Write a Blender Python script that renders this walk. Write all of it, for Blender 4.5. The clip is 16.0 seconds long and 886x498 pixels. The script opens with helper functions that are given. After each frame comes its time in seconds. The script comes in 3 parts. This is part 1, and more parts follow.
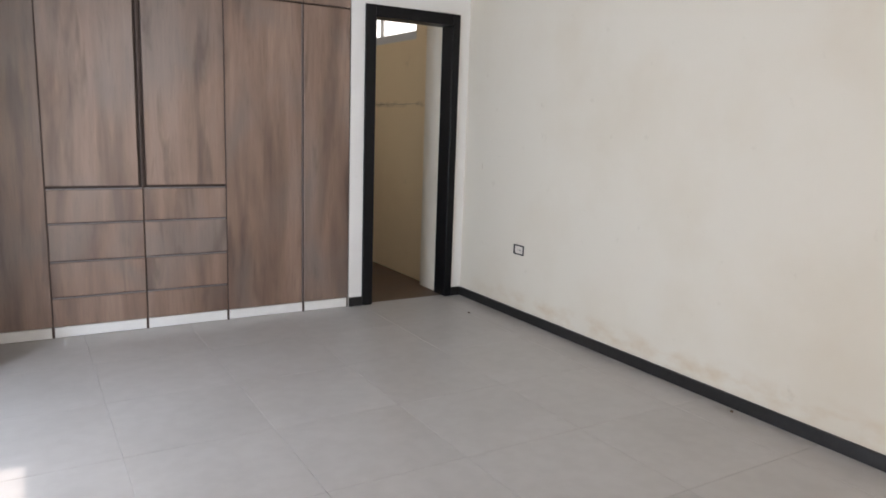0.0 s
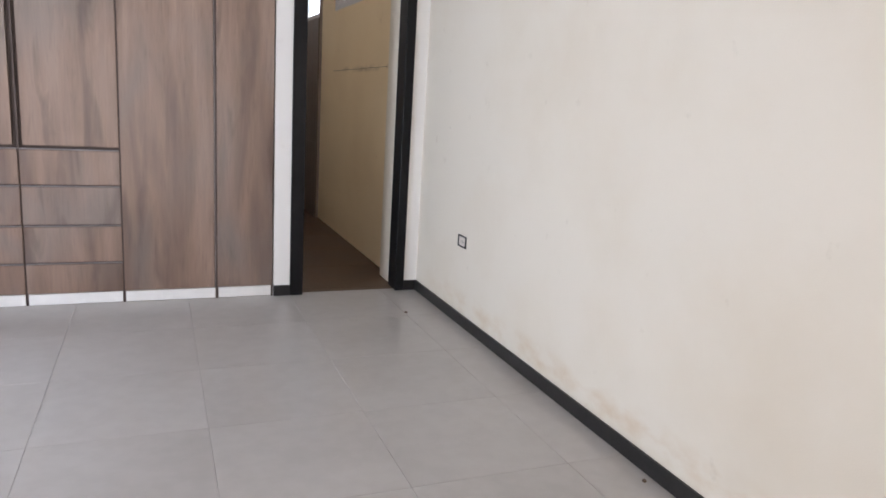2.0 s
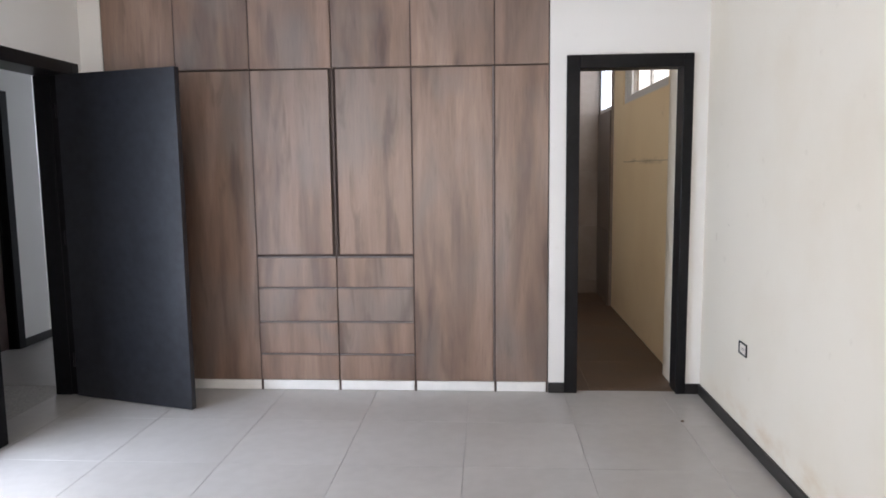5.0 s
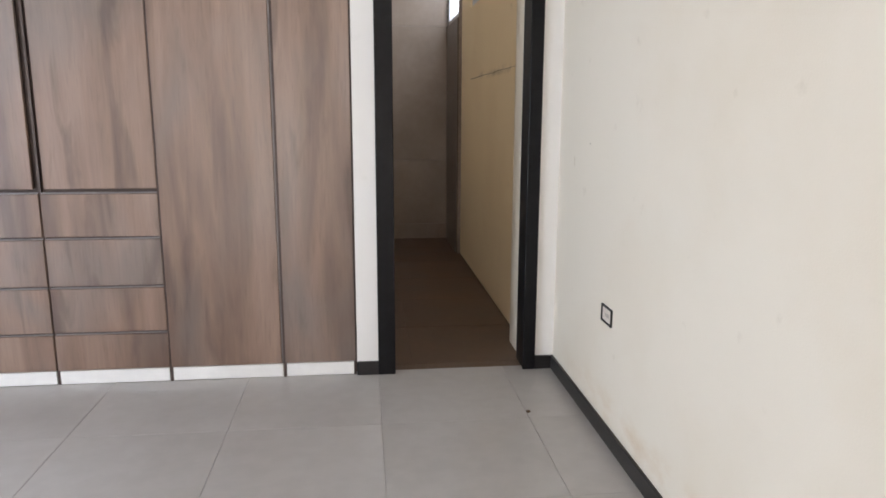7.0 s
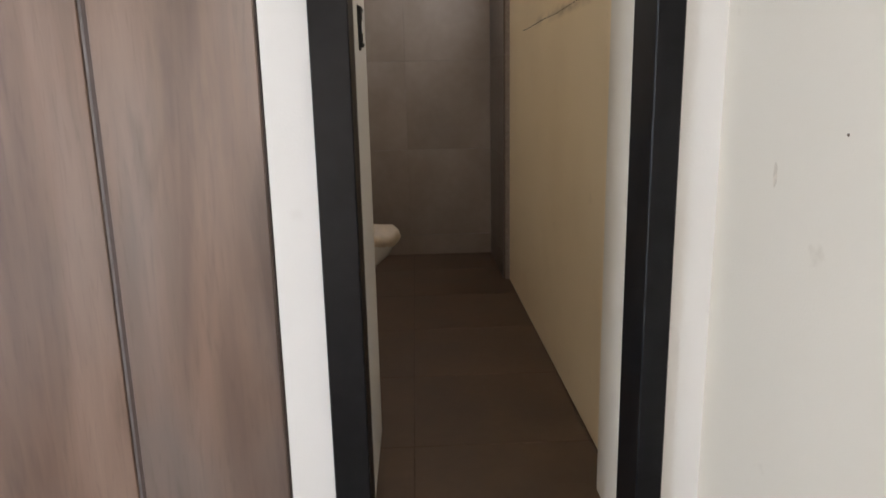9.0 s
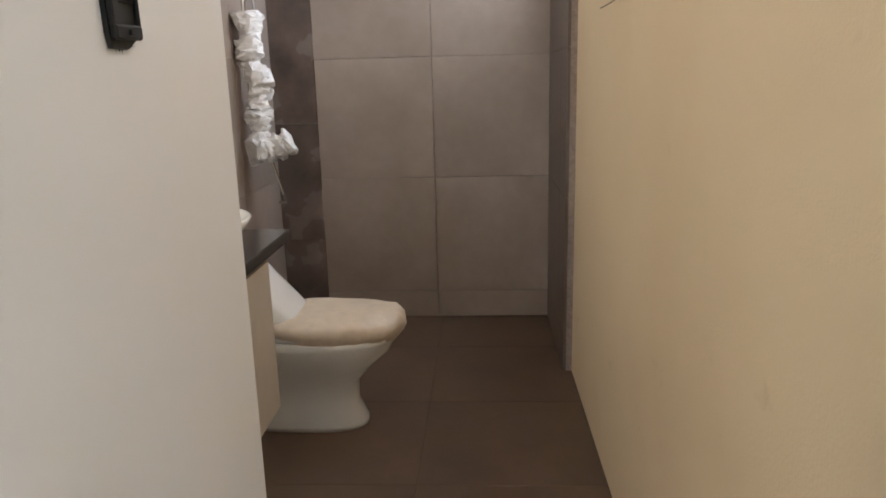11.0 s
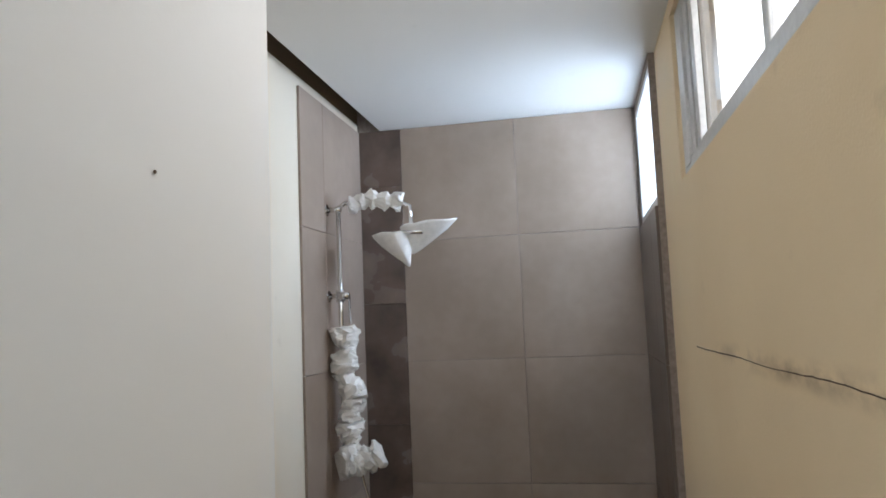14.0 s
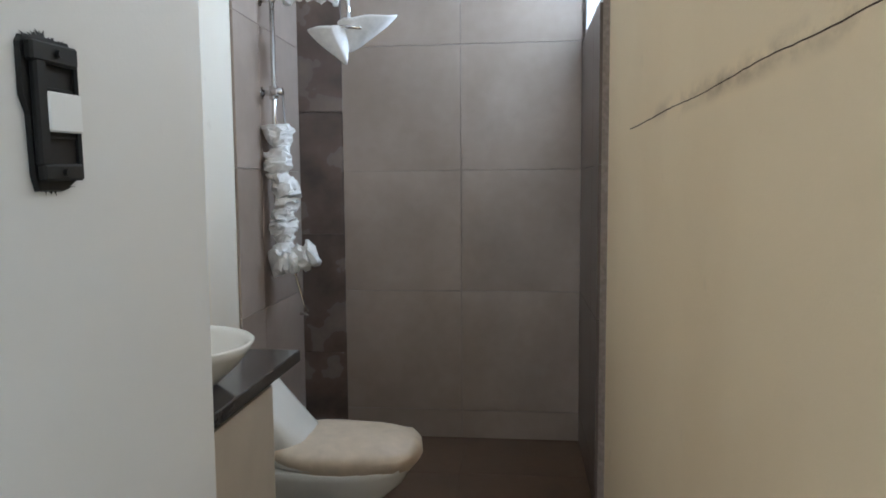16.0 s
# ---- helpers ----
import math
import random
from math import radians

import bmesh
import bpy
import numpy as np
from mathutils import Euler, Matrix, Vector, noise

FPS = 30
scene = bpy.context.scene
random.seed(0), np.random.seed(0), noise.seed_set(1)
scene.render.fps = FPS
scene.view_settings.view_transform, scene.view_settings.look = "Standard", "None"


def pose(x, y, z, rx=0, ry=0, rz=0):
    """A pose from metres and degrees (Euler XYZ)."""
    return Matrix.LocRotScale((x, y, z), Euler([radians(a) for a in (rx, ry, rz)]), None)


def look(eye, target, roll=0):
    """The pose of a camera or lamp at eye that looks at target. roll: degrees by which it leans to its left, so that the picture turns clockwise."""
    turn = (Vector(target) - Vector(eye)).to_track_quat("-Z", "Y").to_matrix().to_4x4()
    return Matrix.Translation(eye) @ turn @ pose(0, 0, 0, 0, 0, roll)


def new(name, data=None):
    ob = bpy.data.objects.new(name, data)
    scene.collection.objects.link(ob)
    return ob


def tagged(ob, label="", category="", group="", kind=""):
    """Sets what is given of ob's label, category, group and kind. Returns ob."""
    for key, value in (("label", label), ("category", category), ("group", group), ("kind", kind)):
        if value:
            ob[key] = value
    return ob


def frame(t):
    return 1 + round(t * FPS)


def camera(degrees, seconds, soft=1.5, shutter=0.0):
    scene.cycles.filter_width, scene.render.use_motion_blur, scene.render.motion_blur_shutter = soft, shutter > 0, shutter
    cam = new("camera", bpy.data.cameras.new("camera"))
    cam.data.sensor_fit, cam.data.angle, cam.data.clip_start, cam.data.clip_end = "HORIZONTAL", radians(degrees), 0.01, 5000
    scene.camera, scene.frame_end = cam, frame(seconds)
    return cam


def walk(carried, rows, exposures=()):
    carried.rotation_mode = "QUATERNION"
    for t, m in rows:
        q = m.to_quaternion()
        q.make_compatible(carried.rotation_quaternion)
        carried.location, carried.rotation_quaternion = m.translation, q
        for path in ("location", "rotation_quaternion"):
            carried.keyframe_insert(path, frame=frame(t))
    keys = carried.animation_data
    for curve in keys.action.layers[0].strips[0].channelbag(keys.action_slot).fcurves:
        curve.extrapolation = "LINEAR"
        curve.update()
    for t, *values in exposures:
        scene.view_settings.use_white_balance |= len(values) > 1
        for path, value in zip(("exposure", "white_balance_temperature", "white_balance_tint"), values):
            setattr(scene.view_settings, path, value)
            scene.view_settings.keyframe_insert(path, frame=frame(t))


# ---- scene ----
cam = camera(64.1, 16.0, soft=1.7)
PATH = [
    (0, (-3.005, -4.674, 1.353), (-1.984, -2.99, 1.003), 2.0),
    (0.5, (-2.611, -4.622, 1.357), (-1.499, -2.998, 0.999), 1.2),
    (1, (-2.302, -4.632, 1.323), (-1.256, -2.968, 0.954), 1.7),
    (1.5, (-1.936, -4.591, 1.299), (-1.012, -2.886, 0.81), 3.0),
    (2, (-1.643, -4.449, 1.288), (-0.898, -2.639, 0.878), 3.5),
    (2.5, (-1.49, -4.44, 1.348), (-1.202, -2.513, 0.897), 0.5),
    (3, (-1.425, -4.563, 1.402), (-1.513, -2.63, 0.898), 2.3),
    (3.2, (-1.354, -4.582, 1.429), (-1.522, -2.633, 1.015), 1.5),
    (5.3, (-1.349, -4.495, 1.477), (-1.456, -2.511, 1.246), -1.3),
    (5.5, (-1.274, -4.38, 1.473), (-1.343, -2.397, 1.224), -1.2),
    (6, (-1.159, -4.085, 1.334), (-1.04, -2.129, 0.932), 0.8),
    (6.5, (-1.087, -3.686, 1.319), (-0.882, -1.741, 0.898), -1.2),
    (7, (-0.919, -3.28, 1.265), (-0.701, -1.33, 0.878), 0.2),
    (7.5, (-0.898, -2.822, 1.265), (-0.715, -0.88, 0.819), 0.7),
    (8, (-0.797, -2.386, 1.269), (-0.606, -0.45, 0.805), -1.9),
    (8.5, (-0.698, -1.944, 1.257), (-0.67, -0.001, 0.782), -1.4),
    (9, (-0.655, -1.512, 1.211), (-0.587, 0.437, 0.769), -1.2),
    (9.5, (-0.652, -1.107, 1.181), (-0.61, 0.838, 0.716), -2.8),
    (9.7, (-0.614, -0.944, 1.212), (-0.627, 0.987, 0.692), -1.6),
    (11.8, (-0.445, 0.084, 1.323), (-0.747, 2.028, 0.985), -3.9),
    (12, (-0.436, 0.071, 1.345), (-0.865, 1.998, 1.052), -3.9),
    (12.5, (-0.415, 0.045, 1.395), (-0.987, 1.943, 1.175), -3.3),
    (13, (-0.433, 0.066, 1.488), (-0.926, 1.997, 1.407), -3.7),
    (13.5, (-0.409, 0.040, 1.580), (-0.832, 1.987, 1.711), -3.5),
    (14, (-0.416, 0.018, 1.623), (-0.792, 1.969, 1.816), -2.4),
    (14.5, (-0.415, 0.016, 1.621), (-0.727, 1.976, 1.84), -1.5),
    (15, (-0.429, 0.037, 1.546), (-0.724, 2.005, 1.728), 0.8),
    (15.5, (-0.434, 0.044, 1.433), (-0.731, 2.018, 1.417), 2.1),
    (16, (-0.427, 0.037, 1.323), (-0.637, 2.016, 1.147), -0.4),
]
# seconds, stops, kelvin, tint
LIGHT = [(0.0, -0.5, 6650, 18), (0.5, -0.35, 6600, 19), (1.0, -0.3, 6550, 19), (1.5, -0.05, 6550, 20), (2.0, -0.25, 6550, 21), (3.0, -0.1, 6300, 18), (5.5, -0.15, 6600, 19), (9.0, -0.1, 6850, 18), (10.5, 0.5, 6600, 18),
         (12.0, 1.45, 6200, 14), (12.5, 1.38, 6000, 13), (13.0, 1.2, 5950, 13), (13.5, 0.85, 5950, 12), (14.2, 0.25, 5950, 12), (15.5, 0.1, 5800, 12), (16.0, 0.6, 5550, 9)]
walk(cam, [(t, look(eye, target, roll)) for t, eye, target, roll in PATH], LIGHT)

# ---- world, sun, window light ----
world = bpy.data.worlds.new("sky")
world.use_nodes = True
scene.world = world
wn = world.node_tree
sky = wn.nodes.new("ShaderNodeTexSky")
sky.sky_type, sky.sun_disc = "NISHITA", False
sky.sun_elevation, sky.sun_rotation = radians(60), radians(-71)
wn.links.new(sky.outputs[0], wn.nodes["Background"].inputs[0])
wn.nodes["Background"].inputs[1].default_value = 0.12

sun = new("sun", bpy.data.lights.new("sun", "SUN"))
sun.data.energy, sun.data.angle, sun.data.color = 5.0, radians(0.6), (1.0, 0.95, 0.88)
sun.matrix_world = look((-10, 2.0, 17.8), (-10 + 1, 2.0 - 0.34, 17.8 - 1.83))


def window_light(name, centre, ahead, wide, high, watts, colour):
    """Sky light in a window's opening."""
    ob = new(name, bpy.data.lights.new(name, "AREA"))
    ob.data.shape, ob.data.size, ob.data.size_y, ob.data.energy, ob.data.color = "RECTANGLE", wide, high, watts, colour
    ob.matrix_world = look(centre, Vector(centre) + Vector(ahead))
    return ob


window_light("sky_light_west", (-4.17, -1.74, 1.08), (1, 0, 0), 1.16, 1.98, 80, (0.70, 0.85, 1.0))
window_light("sky_light_south", (-2.15, -6.37, 1.10), (0, 1, 0), 2.4, 1.96, 58, (1.0, 0.96, 0.89))
window_light("sky_light_bath", (0.016, 1.425, 2.33), (-1, 0, 0), 1.40, 0.54, 8.6, (1.0, 0.96, 0.88))
window_light("sky_light_shower", (-0.042, 3.277, 2.32), (-1, 0, 0), 0.73, 0.57, 12.8, (0.74, 0.87, 1.0))
# fill lamp in an added, unseen window, to brighten the hallway
window_light("hall_fill_light", (-6.96, 1.9, 1.6), (1, 0, 0), 1.0, 1.3, 30, (0.72, 0.85, 1.0))

# ---- materials ----


def material(name, rough=0.6, metal=0.0, spec=0.5):
    m = bpy.data.materials.new(name)
    m.use_nodes = True
    b = m.node_tree.nodes["Principled BSDF"]
    b.inputs["Roughness"].default_value = rough
    b.inputs["Metallic"].default_value = metal
    b.inputs["Specular IOR Level"].default_value = spec
    return m, m.node_tree.nodes, m.node_tree.links, b


def noise_node(n, l, scale, detail=4.0, stretch=None, space="Object", rough=0.55):
    tex = n.new("ShaderNodeTexNoise")
    tex.inputs["Scale"].default_value = scale
    tex.inputs["Detail"].default_value = detail
    tex.inputs["Roughness"].default_value = rough
    co = n.new("ShaderNodeNewGeometry") if space == "World" else n.new("ShaderNodeTexCoord")
    out = co.outputs["Position"] if space == "World" else co.outputs["Object"]
    if stretch:
        mp = n.new("ShaderNodeMapping")
        mp.inputs["Scale"].default_value = stretch
        l.new(out, mp.inputs[0])
        out = mp.outputs[0]
    l.new(out, tex.inputs["Vector"])
    return tex


def ramp_node(n, l, src, stops):
    r = n.new("ShaderNodeValToRGB")
    els = r.color_ramp.elements
    while len(els) < len(stops):
        els.new(0.5)
    for e, (p, c) in zip(els, stops):
        e.position, e.color = p, (*c, 1)
    l.new(src, r.inputs[0])
    return r


def mix_node(n, l, a, b, fac, mode="MIX"):
    m = n.new("ShaderNodeMix")
    m.data_type, m.blend_type = "RGBA", mode
    for sock, v in ((m.inputs[0], fac), (m.inputs[6], a), (m.inputs[7], b)):
        if isinstance(v, bpy.types.NodeSocket):
            l.new(v, sock)
        elif isinstance(v, tuple):
            sock.default_value = (*v, 1)
        else:
            sock.default_value = v
    return m.outputs[2]


def bump_node(n, l, b, src, strength, dist=0.01):
    bp = n.new("ShaderNodeBump")
    bp.inputs["Strength"].default_value, bp.inputs["Distance"].default_value = strength, dist
    l.new(src, bp.inputs["Height"])
    l.new(bp.outputs[0], b.inputs["Normal"])


def paint(name, base, stain, rough=0.6, stain_amount=0.35, relief=0.12):
    """Matt wall paint: broad faint stains, roller grain, small scuffs."""
    m, n, l, b = material(name, rough, 0, 0.3)
    broad = noise_node(n, l, 1.1, 5, space="World")
    mask = ramp_node(n, l, broad.outputs[0], [(0.48, (0, 0, 0)), (0.75, (stain_amount,) * 3)])
    col = mix_node(n, l, base, stain, mask.outputs[0])
    mid = noise_node(n, l, 9, 6, space="World")
    spot = ramp_node(n, l, mid.outputs[0], [(0.66, (0, 0, 0)), (0.80, (stain_amount * 0.9,) * 3)])
    col = mix_node(n, l, col, tuple(c * 0.72 for c in stain), spot.outputs[0])
    l.new(col, b.inputs["Base Color"])
    fine = noise_node(n, l, 160, 3, space="World")
    bump_node(n, l, b, fine.outputs[0], relief, 0.004)
    return m


def plain(name, base, rough=0.5, metal=0.0, vary=0.12, scale=30, relief=0.05):
    m, n, l, b = material(name, rough, metal)
    t = noise_node(n, l, scale, 4)
    r = ramp_node(n, l, t.outputs[0], [(0.3, tuple(c * (1 - vary) for c in base)), (0.7, tuple(min(1, c * (1 + vary)) for c in base))])
    l.new(r.outputs[0], b.inputs["Base Color"])
    if relief:
        bump_node(n, l, b, t.outputs[0], relief, 0.003)
    return m


def wood(name, dark, mid, light, rough=0.36):
    """Wood-print melamine: vertical grain, broad tonal bands, another cut on each board."""
    m, n, l, b = material(name, rough, 0, 0.85)
    info = n.new("ShaderNodeObjectInfo")
    geo = n.new("ShaderNodeNewGeometry")
    off = n.new("ShaderNodeVectorMath")
    off.operation = "MULTIPLY_ADD"
    l.new(info.outputs["Random"], off.inputs[0])
    off.inputs[1].default_value = (7.0, 3.0, 5.0)
    l.new(geo.outputs["Position"], off.inputs[2])

    def streak(scale, sx, sz, detail):
        mp = n.new("ShaderNodeMapping")
        mp.inputs["Scale"].default_value = (sx, sx, sz)
        l.new(off.outputs[0], mp.inputs[0])
        t = n.new("ShaderNodeTexNoise")
        t.inputs["Scale"].default_value, t.inputs["Detail"].default_value, t.inputs["Distortion"].default_value = scale, detail, 0.6
        l.new(mp.outputs[0], t.inputs["Vector"])
        return t
    band = streak(1.0, 5.0, 0.7, 4)
    grain = streak(1.0, 34, 2.4, 7)
    patch = streak(1.0, 2.2, 1.3, 2)
    r = ramp_node(n, l, band.outputs[0], [(0.30, dark), (0.5, mid), (0.72, light)])
    g = ramp_node(n, l, grain.outputs[0], [(0.32, (0.84, 0.82, 0.82)), (0.66, (1.08, 1.06, 1.04))])
    col = mix_node(n, l, r.outputs[0], g.outputs[0], 0.75, "MULTIPLY")
    grey = ramp_node(n, l, patch.outputs[0], [(0.45, (0, 0, 0)), (0.7, (0.45, 0.45, 0.45))])
    col = mix_node(n, l, col, tuple(c for c in (mid[1] * 1.15, mid[1] * 1.1, mid[1] * 1.05)), grey.outputs[0])
    vein = streak(1.0, 10, 1.5, 6)
    v = ramp_node(n, l, vein.outputs[0], [(0.30, (0.52, 0.48, 0.46)), (0.43, (1, 1, 1)), (0.62, (1, 1, 1)), (0.74, (1.22, 1.22, 1.22))])
    col = mix_node(n, l, col, v.outputs[0], 0.75, "MULTIPLY")
    fleck = streak(1.0, 120, 9, 3)
    f = ramp_node(n, l, fleck.outputs[0], [(0.30, (0.70, 0.68, 0.66)), (0.46, (1, 1, 1))])
    col = mix_node(n, l, col, f.outputs[0], 0.4, "MULTIPLY")
    l.new(col, b.inputs["Base Color"])
    sheen = n.new("ShaderNodeMapRange")
    sheen.inputs[3].default_value, sheen.inputs[4].default_value = rough * 0.85, rough * 1.2
    l.new(grain.outputs[0], sheen.inputs[0])
    l.new(sheen.outputs[0], b.inputs["Roughness"])
    bump_node(n, l, b, grain.outputs[0], 0.12, 0.002)
    return m


def ceramic(name, base, cloud, vein, rough, scale=3.0, spec=0.5, relief=0.03):
    """Ceramic tile: clouded print, fine speckle, another print on each tile."""
    m, n, l, b = material(name, rough, 0, spec)
    info = n.new("ShaderNodeObjectInfo")
    geo = n.new("ShaderNodeNewGeometry")
    off = n.new("ShaderNodeVectorMath")
    off.operation = "MULTIPLY_ADD"
    l.new(info.outputs["Random"], off.inputs[0])
    off.inputs[1].default_value = (11.0, 17.0, 13.0)
    l.new(geo.outputs["Position"], off.inputs[2])
    a = n.new("ShaderNodeTexNoise")
    a.inputs["Scale"].default_value, a.inputs["Detail"].default_value, a.inputs["Distortion"].default_value = scale, 3, 0.1
    l.new(off.outputs[0], a.inputs["Vector"])
    c = n.new("ShaderNodeTexNoise")
    c.inputs["Scale"].default_value, c.inputs["Detail"].default_value = scale * 9, 2
    l.new(off.outputs[0], c.inputs["Vector"])
    r = ramp_node(n, l, a.outputs[0], [(0.25, vein), (0.5, base), (0.75, cloud)])
    s = ramp_node(n, l, c.outputs[0], [(0.35, (0.95, 0.945, 0.94)), (0.65, (1.03, 1.03, 1.03))])
    col = mix_node(n, l, r.outputs[0], s.outputs[0], 0.7, "MULTIPLY")
    l.new(col, b.inputs["Base Color"])
    rr = n.new("ShaderNodeMapRange")
    rr.inputs[3].default_value, rr.inputs[4].default_value = rough * 0.8, rough * 1.25
    l.new(a.outputs[0], rr.inputs[0])
    l.new(rr.outputs[0], b.inputs["Roughness"])
    return m


MAT = {
    "wall": paint("cream_wall_paint", (0.73, 0.665, 0.555), (0.63, 0.53, 0.39), 0.62, 0.45),
    "white": paint("white_wall_paint", (0.79, 0.775, 0.74), (0.72, 0.68, 0.60), 0.6, 0.2),
    "pale": paint("greyed_white_paint", (0.72, 0.715, 0.70), (0.66, 0.64, 0.60), 0.6, 0.2, 0.05),
    "stain": plain("tan_wall_stain", (0.63, 0.55, 0.44), 0.8, 0, 0.15, 60),
    "yellow": paint("yellowed_wall_paint", (0.88, 0.715, 0.475), (0.75, 0.57, 0.35), 0.65, 0.4, 0.25),
    "ceiling": paint("ceiling_paint", (0.76, 0.76, 0.745), (0.70, 0.69, 0.66), 0.7, 0.15),
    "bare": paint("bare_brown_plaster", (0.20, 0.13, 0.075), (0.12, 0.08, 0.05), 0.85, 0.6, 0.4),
    "wood": wood("brown_wood_melamine", (0.108, 0.060, 0.040), (0.208, 0.129, 0.090), (0.300, 0.202, 0.150)),
    "wood_dark": plain("dark_wood_carcass", (0.075, 0.050, 0.040), 0.6),
    "edge": plain("grey_edge_band", (0.22, 0.20, 0.20), 0.35),
    "plinth": plain("white_plinth_board", (0.78, 0.77, 0.74), 0.35, 0, 0.04, 12),
    "black": plain("black_lacquered_wood", (0.005, 0.005, 0.006), 0.42, 0, 0.3, 25),
    "door": plain("dark_stained_door", (0.011, 0.012, 0.016), 0.34, 0, 0.35, 18),
    "base": plain("black_skirting_tile", (0.014, 0.013, 0.013), 0.35, 0, 0.3, 40),
    "floor": ceramic("pale_porcelain_tile", (0.43, 0.405, 0.38), (0.46, 0.435, 0.41), (0.395, 0.37, 0.345), 0.30, 1.6),
    "grout": plain("grey_grout", (0.405, 0.38, 0.355), 0.85, 0, 0.2, 60),
    "bath_floor": ceramic("brown_floor_tile", (0.125, 0.076, 0.045), (0.155, 0.095, 0.058), (0.092, 0.055, 0.033), 0.5, 3.0),
    "bath_grout": plain("brown_grout", (0.09, 0.058, 0.038), 0.9, 0, 0.2, 60),
    "taupe": ceramic("taupe_wall_tile", (0.325, 0.257, 0.206), (0.390, 0.314, 0.257), (0.267, 0.206, 0.161), 0.34, 2.0, 0.6),
    "strip": ceramic("dark_marbled_tile", (0.140, 0.100, 0.080), (0.215, 0.160, 0.130), (0.075, 0.054, 0.044), 0.26, 4.2),
    # darkened colour: shade of the shower side wall, turned from the light
    "shaded_tile": ceramic("shaded_side_tile", (0.130, 0.097, 0.078), (0.162, 0.121, 0.099), (0.102, 0.076, 0.062), 0.3, 2.4),
    "tile_joint": plain("taupe_grout", (0.30, 0.25, 0.215), 0.9, 0, 0.2, 60),
    "china": plain("white_glazed_china", (0.75, 0.735, 0.69), 0.12, 0, 0.02, 8, 0),
    "film": plain("cloudy_wrapping_film", (0.70, 0.585, 0.455), 0.4, 0, 0.08, 20, 0.3),
    "paper": plain("crumpled_white_paper", (0.74, 0.72, 0.69), 0.75, 0, 0.08, 40, 0.4),
    "chrome": plain("chrome", (0.78, 0.78, 0.78), 0.1, 1.0, 0.03, 20, 0),
    "granite": plain("dark_polished_granite", (0.055, 0.048, 0.044), 0.16, 0, 0.5, 140, 0),
    "cabinet": plain("cream_cabinet_board", (0.50, 0.43, 0.34), 0.5, 0, 0.05, 8),
    "plastic": plain("black_plastic_box", (0.005, 0.005, 0.005), 0.6, 0, 0.3, 60),
    "module": plain("white_plastic_module", (0.82, 0.83, 0.83), 0.3, 0, 0.02, 20, 0),
    "plate": plain("beige_plastic_plate", (0.70, 0.64, 0.56), 0.35, 0, 0.04, 20, 0),
    "alum": plain("pale_aluminium", (0.66, 0.66, 0.65), 0.35, 0.25, 0.08, 60),
    "line": plain("dark_scored_line", (0.12, 0.08, 0.05), 0.9, 0, 0.4, 80),
    "earth": plain("pale_concrete_ground", (0.34, 0.32, 0.29), 0.9, 0, 0.25, 2),
    "hall_door": plain("grey_brown_door", (0.19, 0.14, 0.13), 0.45, 0, 0.15, 6),
}
MAT["black"].node_tree.nodes["Principled BSDF"].inputs["Specular IOR Level"].default_value = 0.22


def smudge_band(m, low, high, near, far, tint=(0.30, 0.20, 0.11), amount=0.8):
    """Brown rubbed dirt in a band between two heights, fading in along the wall from far to near."""
    n, l = m.node_tree.nodes, m.node_tree.links
    b = n["Principled BSDF"]
    old = b.inputs["Base Color"].links[0].from_socket
    geo = n.new("ShaderNodeNewGeometry")
    sep = n.new("ShaderNodeSeparateXYZ")
    l.new(geo.outputs["Position"], sep.inputs[0])
    mask = None
    for out, a0, a1 in ((sep.outputs[2], low, (low + high) / 2), (sep.outputs[2], high, (low + high) / 2), (sep.outputs[1], far, near)):
        mr = n.new("ShaderNodeMapRange")
        mr.interpolation_type = "SMOOTHSTEP"
        mr.inputs[1].default_value, mr.inputs[2].default_value = a0, a1
        l.new(out, mr.inputs[0])
        if mask is None:
            mask = mr.outputs[0]
        else:
            mu = n.new("ShaderNodeMath")
            mu.operation = "MULTIPLY"
            l.new(mask, mu.inputs[0])
            l.new(mr.outputs[0], mu.inputs[1])
            mask = mu.outputs[0]
    cloud = noise_node(n, l, 6.0, 5, stretch=(1, 1, 2.0), space="World")
    blot = ramp_node(n, l, cloud.outputs[0], [(0.42, (0, 0, 0)), (0.68, (amount,) * 3)])
    mu = n.new("ShaderNodeMath")
    mu.operation = "MULTIPLY"
    l.new(mask, mu.inputs[0])
    l.new(blot.outputs[0], mu.inputs[1])
    l.new(mix_node(n, l, old, tint, mu.outputs[0]), b.inputs["Base Color"])


smudge_band(MAT["yellow"], 1.468, 1.545, 1.5, 2.2)
smudge_band(MAT["wall"], 0.02, 0.24, -1.2, 0.2, (0.60, 0.45, 0.29), 0.55)
gm, gn, gl, gb = material("window_glass", 0.03)
gb.inputs["Transmission Weight"].default_value, gb.inputs["IOR"].default_value = 1.0, 1.45
MAT["glass"] = gm

# ---- mesh helpers ----


def mesh_object(name, bm, mat, parent=None, smooth=False):
    me = bpy.data.meshes.new(name)
    if smooth:
        for f in bm.faces:
            f.smooth = True
    bm.to_mesh(me)
    bm.free()
    for k in (mat if isinstance(mat, (list, tuple)) else [mat]):
        me.materials.append(MAT[k])
    ob = new(name, me)
    if parent:
        ob.parent = parent
    return ob


